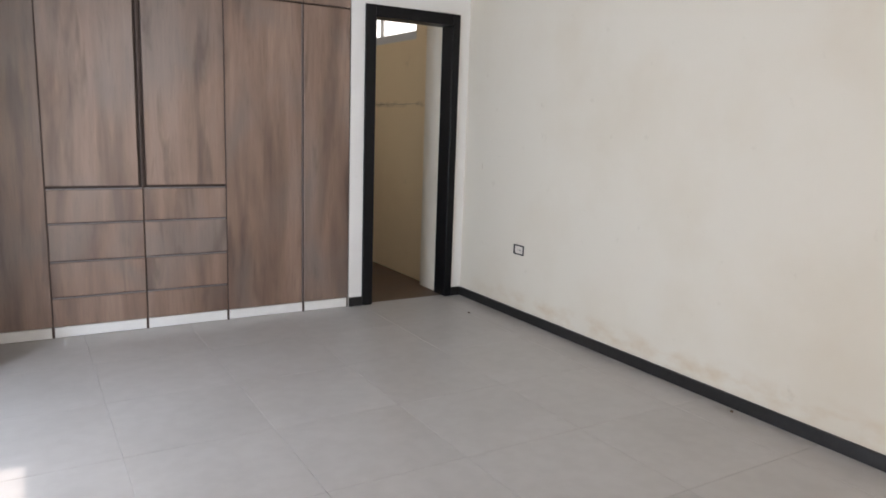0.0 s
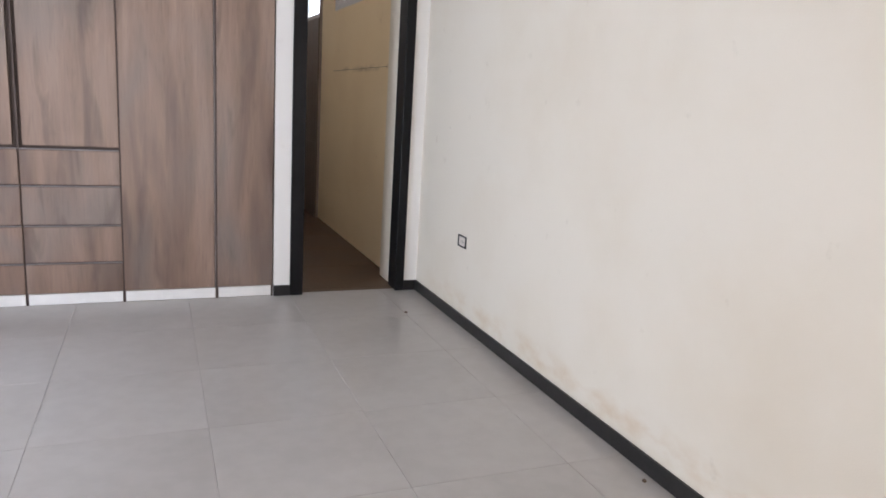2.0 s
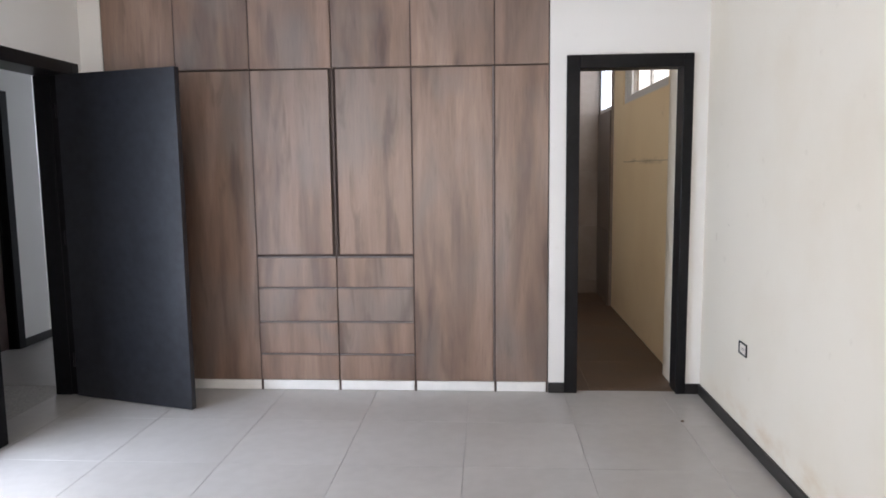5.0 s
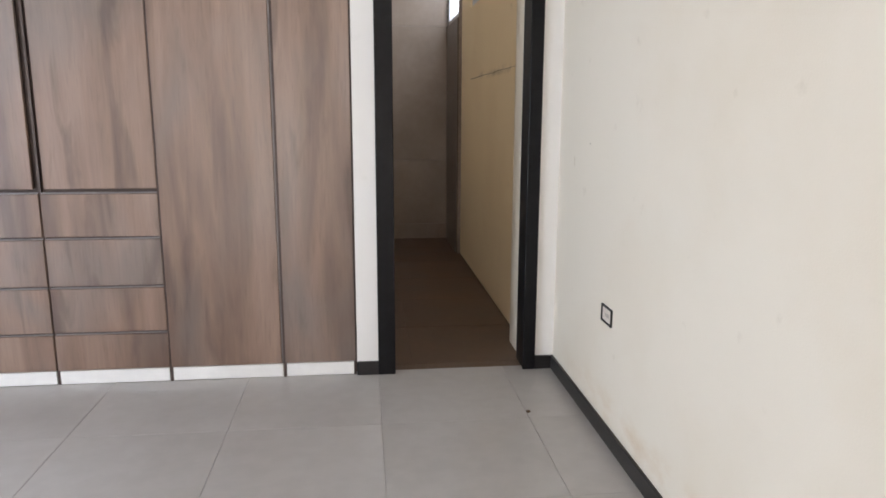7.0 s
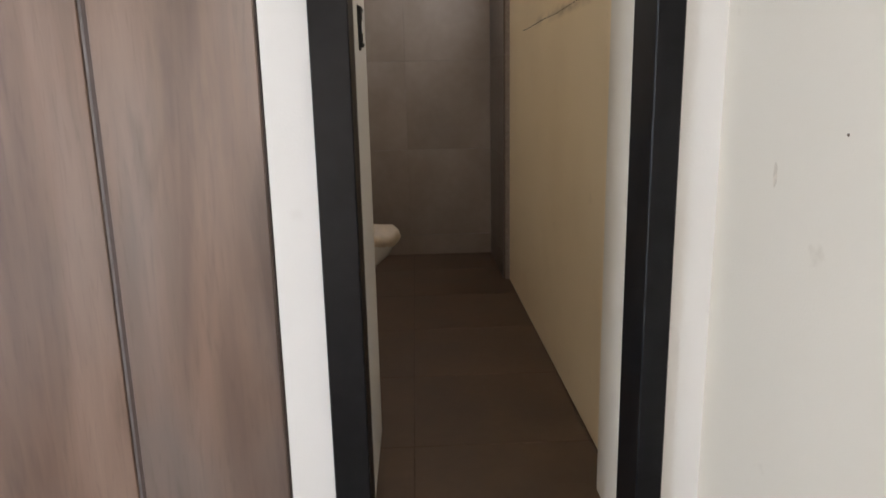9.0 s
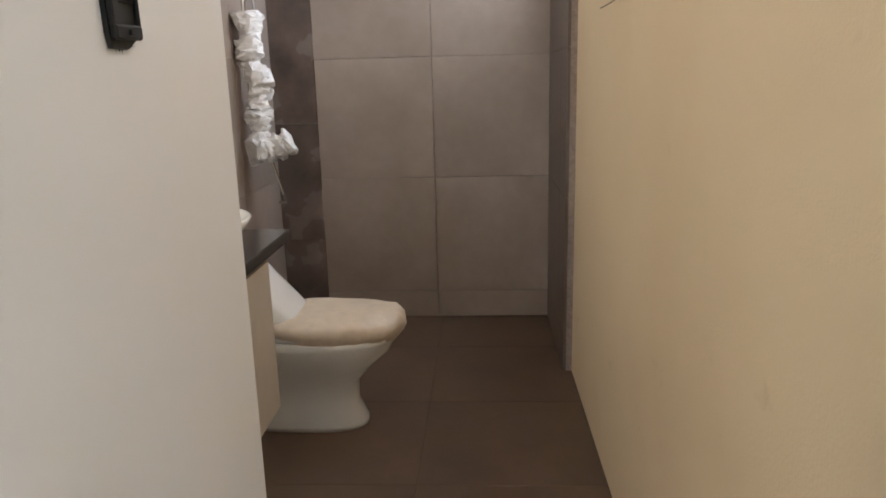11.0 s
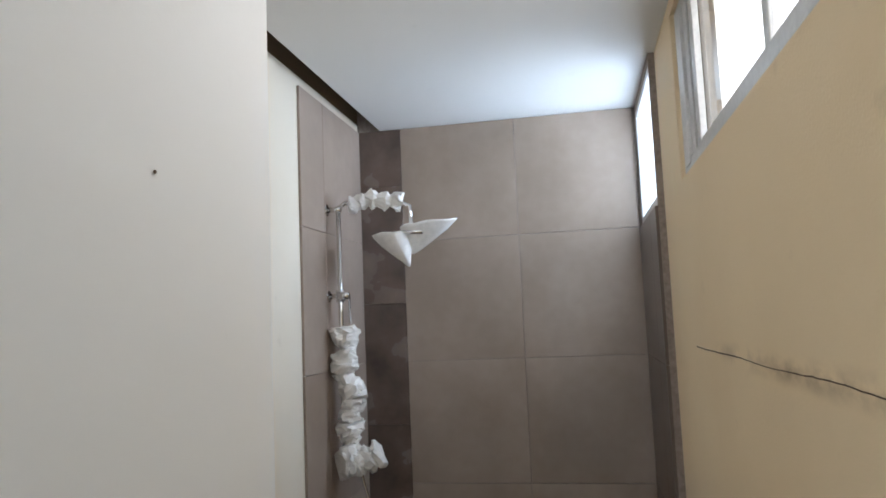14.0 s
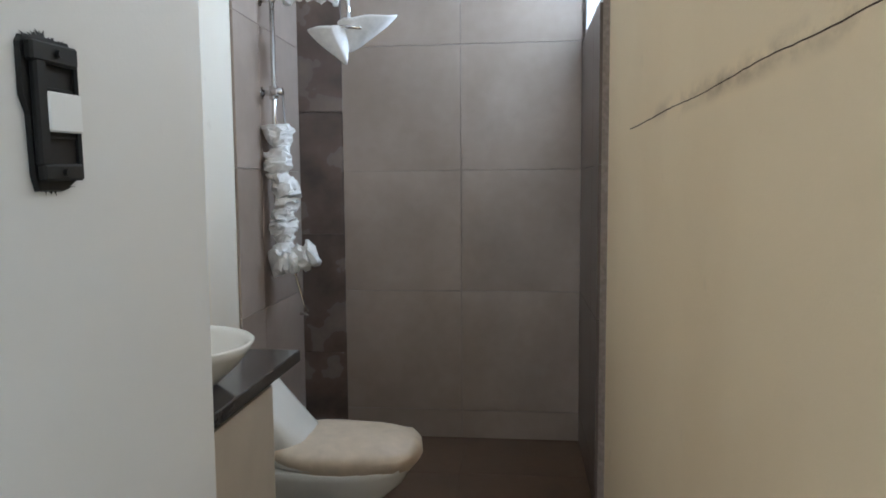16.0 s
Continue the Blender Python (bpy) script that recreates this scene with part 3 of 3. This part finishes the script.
def switch_box():
    """An uncovered black switch carrier with one white module, set askew in a ragged hole."""
    s = empty("light_switch", (XC, 0.582, 1.384))
    s.rotation_euler = (radians(1.5), 0, 0)
    s.scale = (1.0, 1.03, 0.99)
    hy, hz = 0.032, 0.063
    # backing plate: clipped corners, stepped in along its lower doorway side
    outline = [(-hy + 0.004, hz - 0.004), (-hy, hz - 0.010), (-hy, 0.012), (-hy + 0.006, -0.002), (-hy + 0.007, -hz + 0.012), (-hy + 0.011, -hz),
               (0.010, -hz - 0.001), (hy, -hz + 0.010), (hy, hz - 0.012), (hy - 0.006, hz - 0.002)]
    bm = bmesh.new()
    back = [bm.verts.new((0.0005, y, z)) for y, z in outline]
    face = [bm.verts.new((0.005, y * 0.98, z * 0.985)) for y, z in outline]
    bm.faces.new(face)
    for k in range(len(outline)):
        q = (k + 1) % len(outline)
        bm.faces.new((back[k], back[q], face[q], face[k]))
    bmesh.ops.recalc_face_normals(bm, faces=bm.faces)
    # raised rim of the carrier round two empty bays
    for lo, hi in (((0.004, -hy + 0.008, -hz + 0.020), (0.011, -0.010, hz - 0.020)), ((0.004, hy - 0.005, -hz + 0.016), (0.010, hy - 0.001, hz - 0.018)),
                   ((0.004, -hy + 0.004, hz - 0.024), (0.012, hy - 0.003, hz - 0.007)), ((0.004, -hy + 0.010, -hz + 0.008), (0.012, hy - 0.004, -hz + 0.022)),
                   ((0.004, -0.010, 0.018), (0.008, hy - 0.005, 0.021)), ((0.004, -0.010, -0.021), (0.008, hy - 0.005, -0.018))):
        add_box(bm, lo, hi, 0.002)
    mesh_object("carrier", bm, "plastic", s)
    bm = bmesh.new()
    add_box(bm, (0.005, -0.0125, -0.015), (0.0125, hy - 0.003, 0.017), 0.0012)
    mesh_object("module", bm, "module", s)
    box("rocker_edge", (0.006, -0.0148, -0.009), (0.0105, -0.0127, 0.011), "module", 0.0006, s)
    for z in (hz - 0.015, -hz + 0.015):
        bm = bmesh.new()
        bmesh.ops.create_cone(bm, cap_ends=True, segments=12, radius1=0.0035, radius2=0.003, depth=0.003, matrix=Matrix.Translation((0.0135, 0.002, z)) @ Matrix.Rotation(math.pi / 2, 4, "Y"))
        mesh_object("screw", bm, "plastic", s)
    rnd = random.Random(4)
    bm = bmesh.new()
    for k in range(70):
        edge = k % 2
        y = rnd.uniform(-hy * 0.6, hy * 0.75)
        z0 = hz - 0.004 if edge else -hz + 0.003
        h = rnd.uniform(0.001, 0.009) * (1 if edge else -1) * (1 - abs(y) / hy)
        p = rnd.uniform(0.0015, 0.005)
        tri = [(0.0012, y - p, z0), (0.0012, y + p, z0), (0.0006, y + rnd.uniform(-p, p) * 2, z0 + h)]
        bm.faces.new([bm.verts.new(c) for c in (tri if edge else tri[::-1])])
    tagged(mesh_object("chipped_edge", bm, "plastic", s), "ragged chipped edge", kind="stuff")
    return tagged(s, "uncovered black switch carrier with one white module", "light switch")


switch_box()
small_spot("nail", (XC + 0.002, 0.615, 1.772), (0.002, 0.0008, 0.0022), 1, "small dark nail in the passage wall", "line", "nail")


def vanity():
    v = empty("vanity_counter", (-1.31, 1.43, 0))
    bm = bmesh.new()
    add_box(bm, (-0.26, -0.514, 0.815), (0.250, 0.590, 0.850), 0.003)
    mesh_object("countertop", bm, "granite", v)
    bm = bmesh.new()
    add_box(bm, (-0.26, -0.51, 0.345), (0.218, 0.395, 0.814), 0.002)
    mesh_object("body", bm, "cabinet", v)
    for y0, y1 in ((-0.505, -0.02), (-0.014, 0.390)):
        box("door", (0.219, y0, 0.35), (0.236, y1, 0.80), "cabinet", 0.002, v)
    return tagged(v, "dark granite counter over a cream wall-hung cabinet", "vanity")


vanity()


def basin():
    b = empty("wash_basin", (-1.262, 1.60, 0.850))
    rings, n = [], 36
    for r, z in ((0.09, 0.0), (0.13, 0.012), (0.172, 0.05), (0.20, 0.085), (0.214, 0.108), (0.208, 0.112), (0.192, 0.098), (0.160, 0.060), (0.115, 0.032), (0.03, 0.026)):
        rings.append([(r * math.cos(2 * math.pi * k / n), r * math.sin(2 * math.pi * k / n), z) for k in range(n)])
    loft("bowl", rings, "china", b)
    bm = bmesh.new()
    bmesh.ops.create_cone(bm, cap_ends=True, segments=16, radius1=0.022, radius2=0.02, depth=0.006, matrix=Matrix.Translation((0, 0, 0.030)))
    mesh_object("drain", bm, "chrome", b)
    return tagged(b, "round white china vessel basin on the granite counter", "basin")


basin()


def toilet():
    """One-piece toilet; the tank stands to -x, the bowl points to +x."""
    t = empty("toilet", (-1.12, 2.42, 0))
    bowl = [oval(0.02, 0, z, b, f, h) for z, b, f, h in ((0.0, 0.36, 0.185, 0.105), (0.02, 0.36, 0.185, 0.108), (0.10, 0.36, 0.150, 0.098), (0.19, 0.37, 0.155, 0.105), (0.26, 0.38, 0.215, 0.145),
                                                          (0.32, 0.39, 0.280, 0.178), (0.37, 0.40, 0.305, 0.190), (0.395, 0.40, 0.310, 0.192), (0.402, 0.39, 0.302, 0.186))]
    loft("bowl", bowl, "china", t)
    seat = [oval(0.03, 0, z, b, f, h) for z, b, f, h in ((0.404, 0.215, 0.300, 0.186), (0.410, 0.222, 0.308, 0.192), (0.424, 0.222, 0.308, 0.192), (0.428, 0.216, 0.302, 0.187))]
    loft("seat", seat, "china", t)
    lid = [oval(0.03, 0, z, b, f, h) for z, b, f, h in ((0.429, 0.216, 0.304, 0.188), (0.436, 0.222, 0.312, 0.193), (0.452, 0.220, 0.308, 0.188), (0.464, 0.200, 0.285, 0.168), (0.472, 0.15, 0.22, 0.12), (0.474, 0.05, 0.08, 0.04))]
    loft("lid", lid, "film", t)
    tank = [oval(-0.305, 0, z, 0.115, f, h, power=5) for z, f, h in ((0.395, 0.320, 0.150), (0.46, 0.272, 0.152), (0.51, 0.222, 0.158), (0.57, 0.160, 0.168), (0.62, 0.110, 0.178), (0.665, 0.080, 0.183))]
    loft("tank", tank, "china", t)
    cover = [oval(-0.305, 0, z, 0.120, f, h, power=5) for z, f, h in ((0.667, 0.084, 0.188), (0.674, 0.088, 0.191), (0.690, 0.086, 0.190), (0.700, 0.066, 0.178))]
    loft("tank_lid", cover, "china", t)
    bm = bmesh.new()
    bmesh.ops.create_cone(bm, cap_ends=True, segments=20, radius1=0.02, radius2=0.018, depth=0.008, matrix=Matrix.Translation((-0.32, 0, 0.703)))
    mesh_object("button", bm, "chrome", t)
    wrap = [oval(0.03, 0, z, bk, f, h) for z, bk, f, h in ((0.372, 0.10, 0.300, 0.172), (0.40, 0.14, 0.322, 0.190), (0.425, 0.200, 0.332, 0.198), (0.448, 0.228, 0.330, 0.198), (0.466, 0.214, 0.312, 0.184),
                                                        (0.478, 0.170, 0.245, 0.140), (0.483, 0.10, 0.15, 0.08), (0.484, 0.03, 0.05, 0.03))]
    w = loft("wrapping", wrap, "film", t)
    for v in w.data.vertices:
        k = 0.004 + 0.024 * max(0.0, min(1.0, (v.co.x - 0.15) / 0.18))
        v.co += k * noise.noise_vector(v.co * 17)
    tagged(w, "crumpled cloudy plastic film")
    for o in t.children:
        if o.name.split(".")[0] in ("bowl", "seat", "lid", "wrapping"):
            o.data.transform(Matrix.Diagonal((1, 1, 0.95, 1)))
    return tagged(t, "white one-piece toilet with a film-wrapped closed lid", "toilet")


toilet()


def paper_sleeve(name, points, radius, seed, parent, amount=0.016, sides=16):
    """Crumpled paper wound round a pipe."""
    pts = [Vector(p) for p in points]
    fine = []
    for a, b in zip(pts, pts[1:]):
        for k in range(9):
            fine.append(a.lerp(b, k / 9))
    fine.append(pts[-1])
    wob = [p + 0.012 * noise.noise_vector(p * 9 + Vector((seed, 1, 2))) for p in fine]
    o = tube(name, wob, lambda t: radius * (0.75 + 0.4 * abs(math.sin(t * 14 + seed)) + 0.2 * noise.noise(Vector((t * 9, seed, 0)))), "paper", parent, sides)
    crumple(o, amount, 34, seed)
    return o


def shower_column():
    """A chrome rail with valve, rain head and hose, still wrapped in paper."""
    x, y = -1.505, 3.13
    s = empty("shower_column", (x, y, 0.9))
    inv = Matrix.Translation((-x, -y, -0.9))

    def part(o):
        o.parent, o.matrix_parent_inverse = s, inv
        return o
    part(tube("rail", [(x, y, 0.98), (x, y, 1.6), (x, y, 2.15)], 0.011, "chrome", None))
    part(tube("hose", [(x + 0.03, y + 0.03, 1.75), (x + 0.045, y + 0.02, 1.5), (x + 0.04, y + 0.05, 1.2), (x + 0.05, y + 0.06, 0.95), (x + 0.09, y + 0.08, 0.78), (x + 0.10, y + 0.10, 0.73), (x + 0.06, y + 0.11, 0.73)], 0.007, "chrome", None, 8))
    for z in (1.742, 2.145):
        part(tube("bracket", [(XL + 0.002, y, z), (x - 0.02, y, z), (x + 0.012, y, z)], 0.013, "chrome", None, 12))
        part(tube("rose", [(XL + 0.002, y, z), (XL + 0.012, y, z)], 0.028, "chrome", None, 18))
    part(tube("knob", [(x - 0.002, y - 0.03, 1.742), (x + 0.05, y - 0.03, 1.742)], 0.017, "chrome", None, 14))
    part(tube("slider", [(x, y, 1.715), (x, y, 1.77)], 0.020, "chrome", None, 14))
    part(tube("arm", [(x, y, 2.15), (x + 0.03, y + 0.01, 2.175), (x + 0.10, y + 0.03, 2.18), (x + 0.27, y + 0.06, 2.175), (x + 0.325, y + 0.07, 2.15), (x + 0.33, y + 0.07, 2.05)], 0.010, "chrome", None))
    hx, hy = x + 0.33, y + 0.07
    head = [[(hx + r * math.cos(2 * math.pi * k / 24), hy + r * math.sin(2 * math.pi * k / 24), z) for k in range(24)] for r, z in ((0.02, 2.055), (0.03, 2.04), (0.085, 2.025), (0.09, 2.015), (0.085, 2.008))]
    part(loft("head", head, "chrome"))
    tagged(part(paper_sleeve("paper_wrap", [(x + 0.01, y + 0.01, 1.60), (x + 0.025, y, 1.50), (x + 0.01, y, 1.40), (x + 0.055, y, 1.28), (x + 0.02, y, 1.19), (x + 0.035, y, 1.08), (x + 0.03, y, 0.99)], 0.052, 1, None, 0.02)), "crumpled white wrapping paper")
    tagged(part(paper_sleeve("paper_wrap", [(x + 0.0, y - 0.05, 0.985), (x + 0.07, y, 0.985), (x + 0.165, y + 0.03, 1.03)], 0.055, 4, None, 0.022)), "crumpled white wrapping paper")
    tagged(part(paper_sleeve("paper_wrap", [(x + 0.05, y + 0.015, 2.165), (x + 0.15, y + 0.035, 2.18), (x + 0.29, y + 0.065, 2.17)], 0.036, 7, None, 0.018)), "crumpled white wrapping paper")
    # paper bag pulled over the rain head: a lens of paper with a drooping flap
    for nm, left, right, half, apex, lift, at, seed in (("paper_bag", 0.085, 0.190, 0.095, (-0.035, 0.0, -0.125), 0.05, (0.03, 0.0, 2.045), 3), ("paper_flap", 0.125, 0.06, 0.085, (0.045, 0.0, -0.150), 0.03, (-0.055, -0.03, 2.01), 9)):
        n = 32
        rings = []
        for f, inner in ((0.30, 1), (0.75, 1), (1.0, 0), (0.97, 0), (0.80, 0), (0.52, 0), (0.22, 0), (0.05, 0)):
            ring = []
            for k in range(n):
                c, q = math.cos(2 * math.pi * k / n), math.sin(2 * math.pi * k / n)
                rx, ry = (right * (abs(c) ** 1.5) if c > 0 else -left * abs(c)) * f, half * q * f
                drop = (1 - f) ** 0.8
                z = lift * f * f * (c if c > 0 else 0.2 * abs(c)) * 0.6 + (0.012 if inner else 0.0)
                if inner:
                    ring.append((at[0] + rx, at[1] + ry, at[2] + z))
                else:
                    ring.append((at[0] + rx + apex[0] * drop, at[1] + ry + apex[1] * drop, at[2] + z + apex[2] * drop))
            rings.append(ring)
        o = loft(nm, rings, "paper")
        for v in o.data.vertices:
            v.co += 0.008 * noise.noise_vector(v.co * 14 + Vector((seed, 0, 0)))
        o.data.transform(Matrix.Translation((hx, hy, 0)))
        tagged(part(o), "white wrapping paper over the shower head")
    return tagged(s, "chrome shower column wrapped in crumpled white paper", "shower")


shower_column()


# ---- tiles, piece by piece ----
def tile_mesh(name, size, mat, gap=0.003, bevel=0.0012):
    bm = bmesh.new()
    add_box(bm, (gap / 2, gap / 2, 0), (size[0] - gap / 2, size[1] - gap / 2, size[2]), bevel)
    me = bpy.data.meshes.new(name)
    bm.to_mesh(me)
    bm.free()
    me.materials.append(MAT[mat])
    return me


def cuts(lo, hi, first, step):
    """Joint places between lo and hi, with joints at first + k * step."""
    k = math.ceil((lo - first) / step + 1e-6)
    out = [lo]
    while first + k * step < hi - 1e-6:
        if first + k * step - out[-1] > 0.02:
            out.append(first + k * step)
        k += 1
    return out + [hi]


def lay(parent, us, vs, place, thick, mat, gap=0.002, skip=None):
    """Tiles in the cells of us x vs; place(u, v) gives the pose of a cell's corner."""
    shared = {}
    for u0, u1 in zip(us, us[1:]):
        for v0, v1 in zip(vs, vs[1:]):
            if skip and skip(u0, u1, v0, v1):
                continue
            key = (round(u1 - u0, 4), round(v1 - v0, 4))
            if key not in shared:
                shared[key] = tile_mesh("tile", (*key, thick), mat, gap)
            ob = new("tile", shared[key])
            ob.parent = parent
            ob.matrix_basis = place(u0, v0)


lay(floor, cuts(-4.22, 0.0, -0.865, 0.615), cuts(-6.2, 0.045, -0.565, 0.615), lambda u, v: pose(u, v, -0.008), 0.008, "floor", 0.0011)
lay(bath_floor, cuts(-1.572, XY + 0.002, -0.69, 0.615), cuts(0.045, YB, 2.58, 0.615), lambda u, v: pose(u, v, -0.008), 0.008, "bath_floor")
ROWS = [0.0, 0.150, 0.782, 1.404, 2.035, H2 - 0.001]
wn_ob, ww_ob, we_ob = bpy.data.objects["wall_bath_north"], bpy.data.objects["wall_bath_west"], bpy.data.objects["wall_shower_east"]


def on_north(u, v):
    return Matrix.Translation((u, YB + 0.012, v)) @ Matrix.Rotation(math.pi / 2, 4, "X")


def on_west(u, v):
    return Matrix(((0, 0, 1, XL), (1, 0, 0, u), (0, 1, 0, v), (0, 0, 0, 1)))


def on_east(u, v):
    return Matrix(((0, 0, -1, XS + 0.012), (1, 0, 0, u), (0, 1, 0, v), (0, 0, 0, 1)))


lay(wn_ob, [-1.330, -0.716, XS], ROWS, on_north, 0.012, "taupe")
lay(wn_ob, [-1.560, -1.330], [0.0, 0.448, 1.078, 1.710, 2.340, H2 - 0.001], on_north, 0.012, "strip")
lay(ww_ob, [2.822, 3.10, YB], ROWS, on_west, 0.012, "taupe")
# side wall faces away from the light; its shade is in the tile colour
lay(we_ob, [2.895, 3.13, YB], ROWS[:-2] + [W2[2]], on_east, 0.012, "shaded_tile")
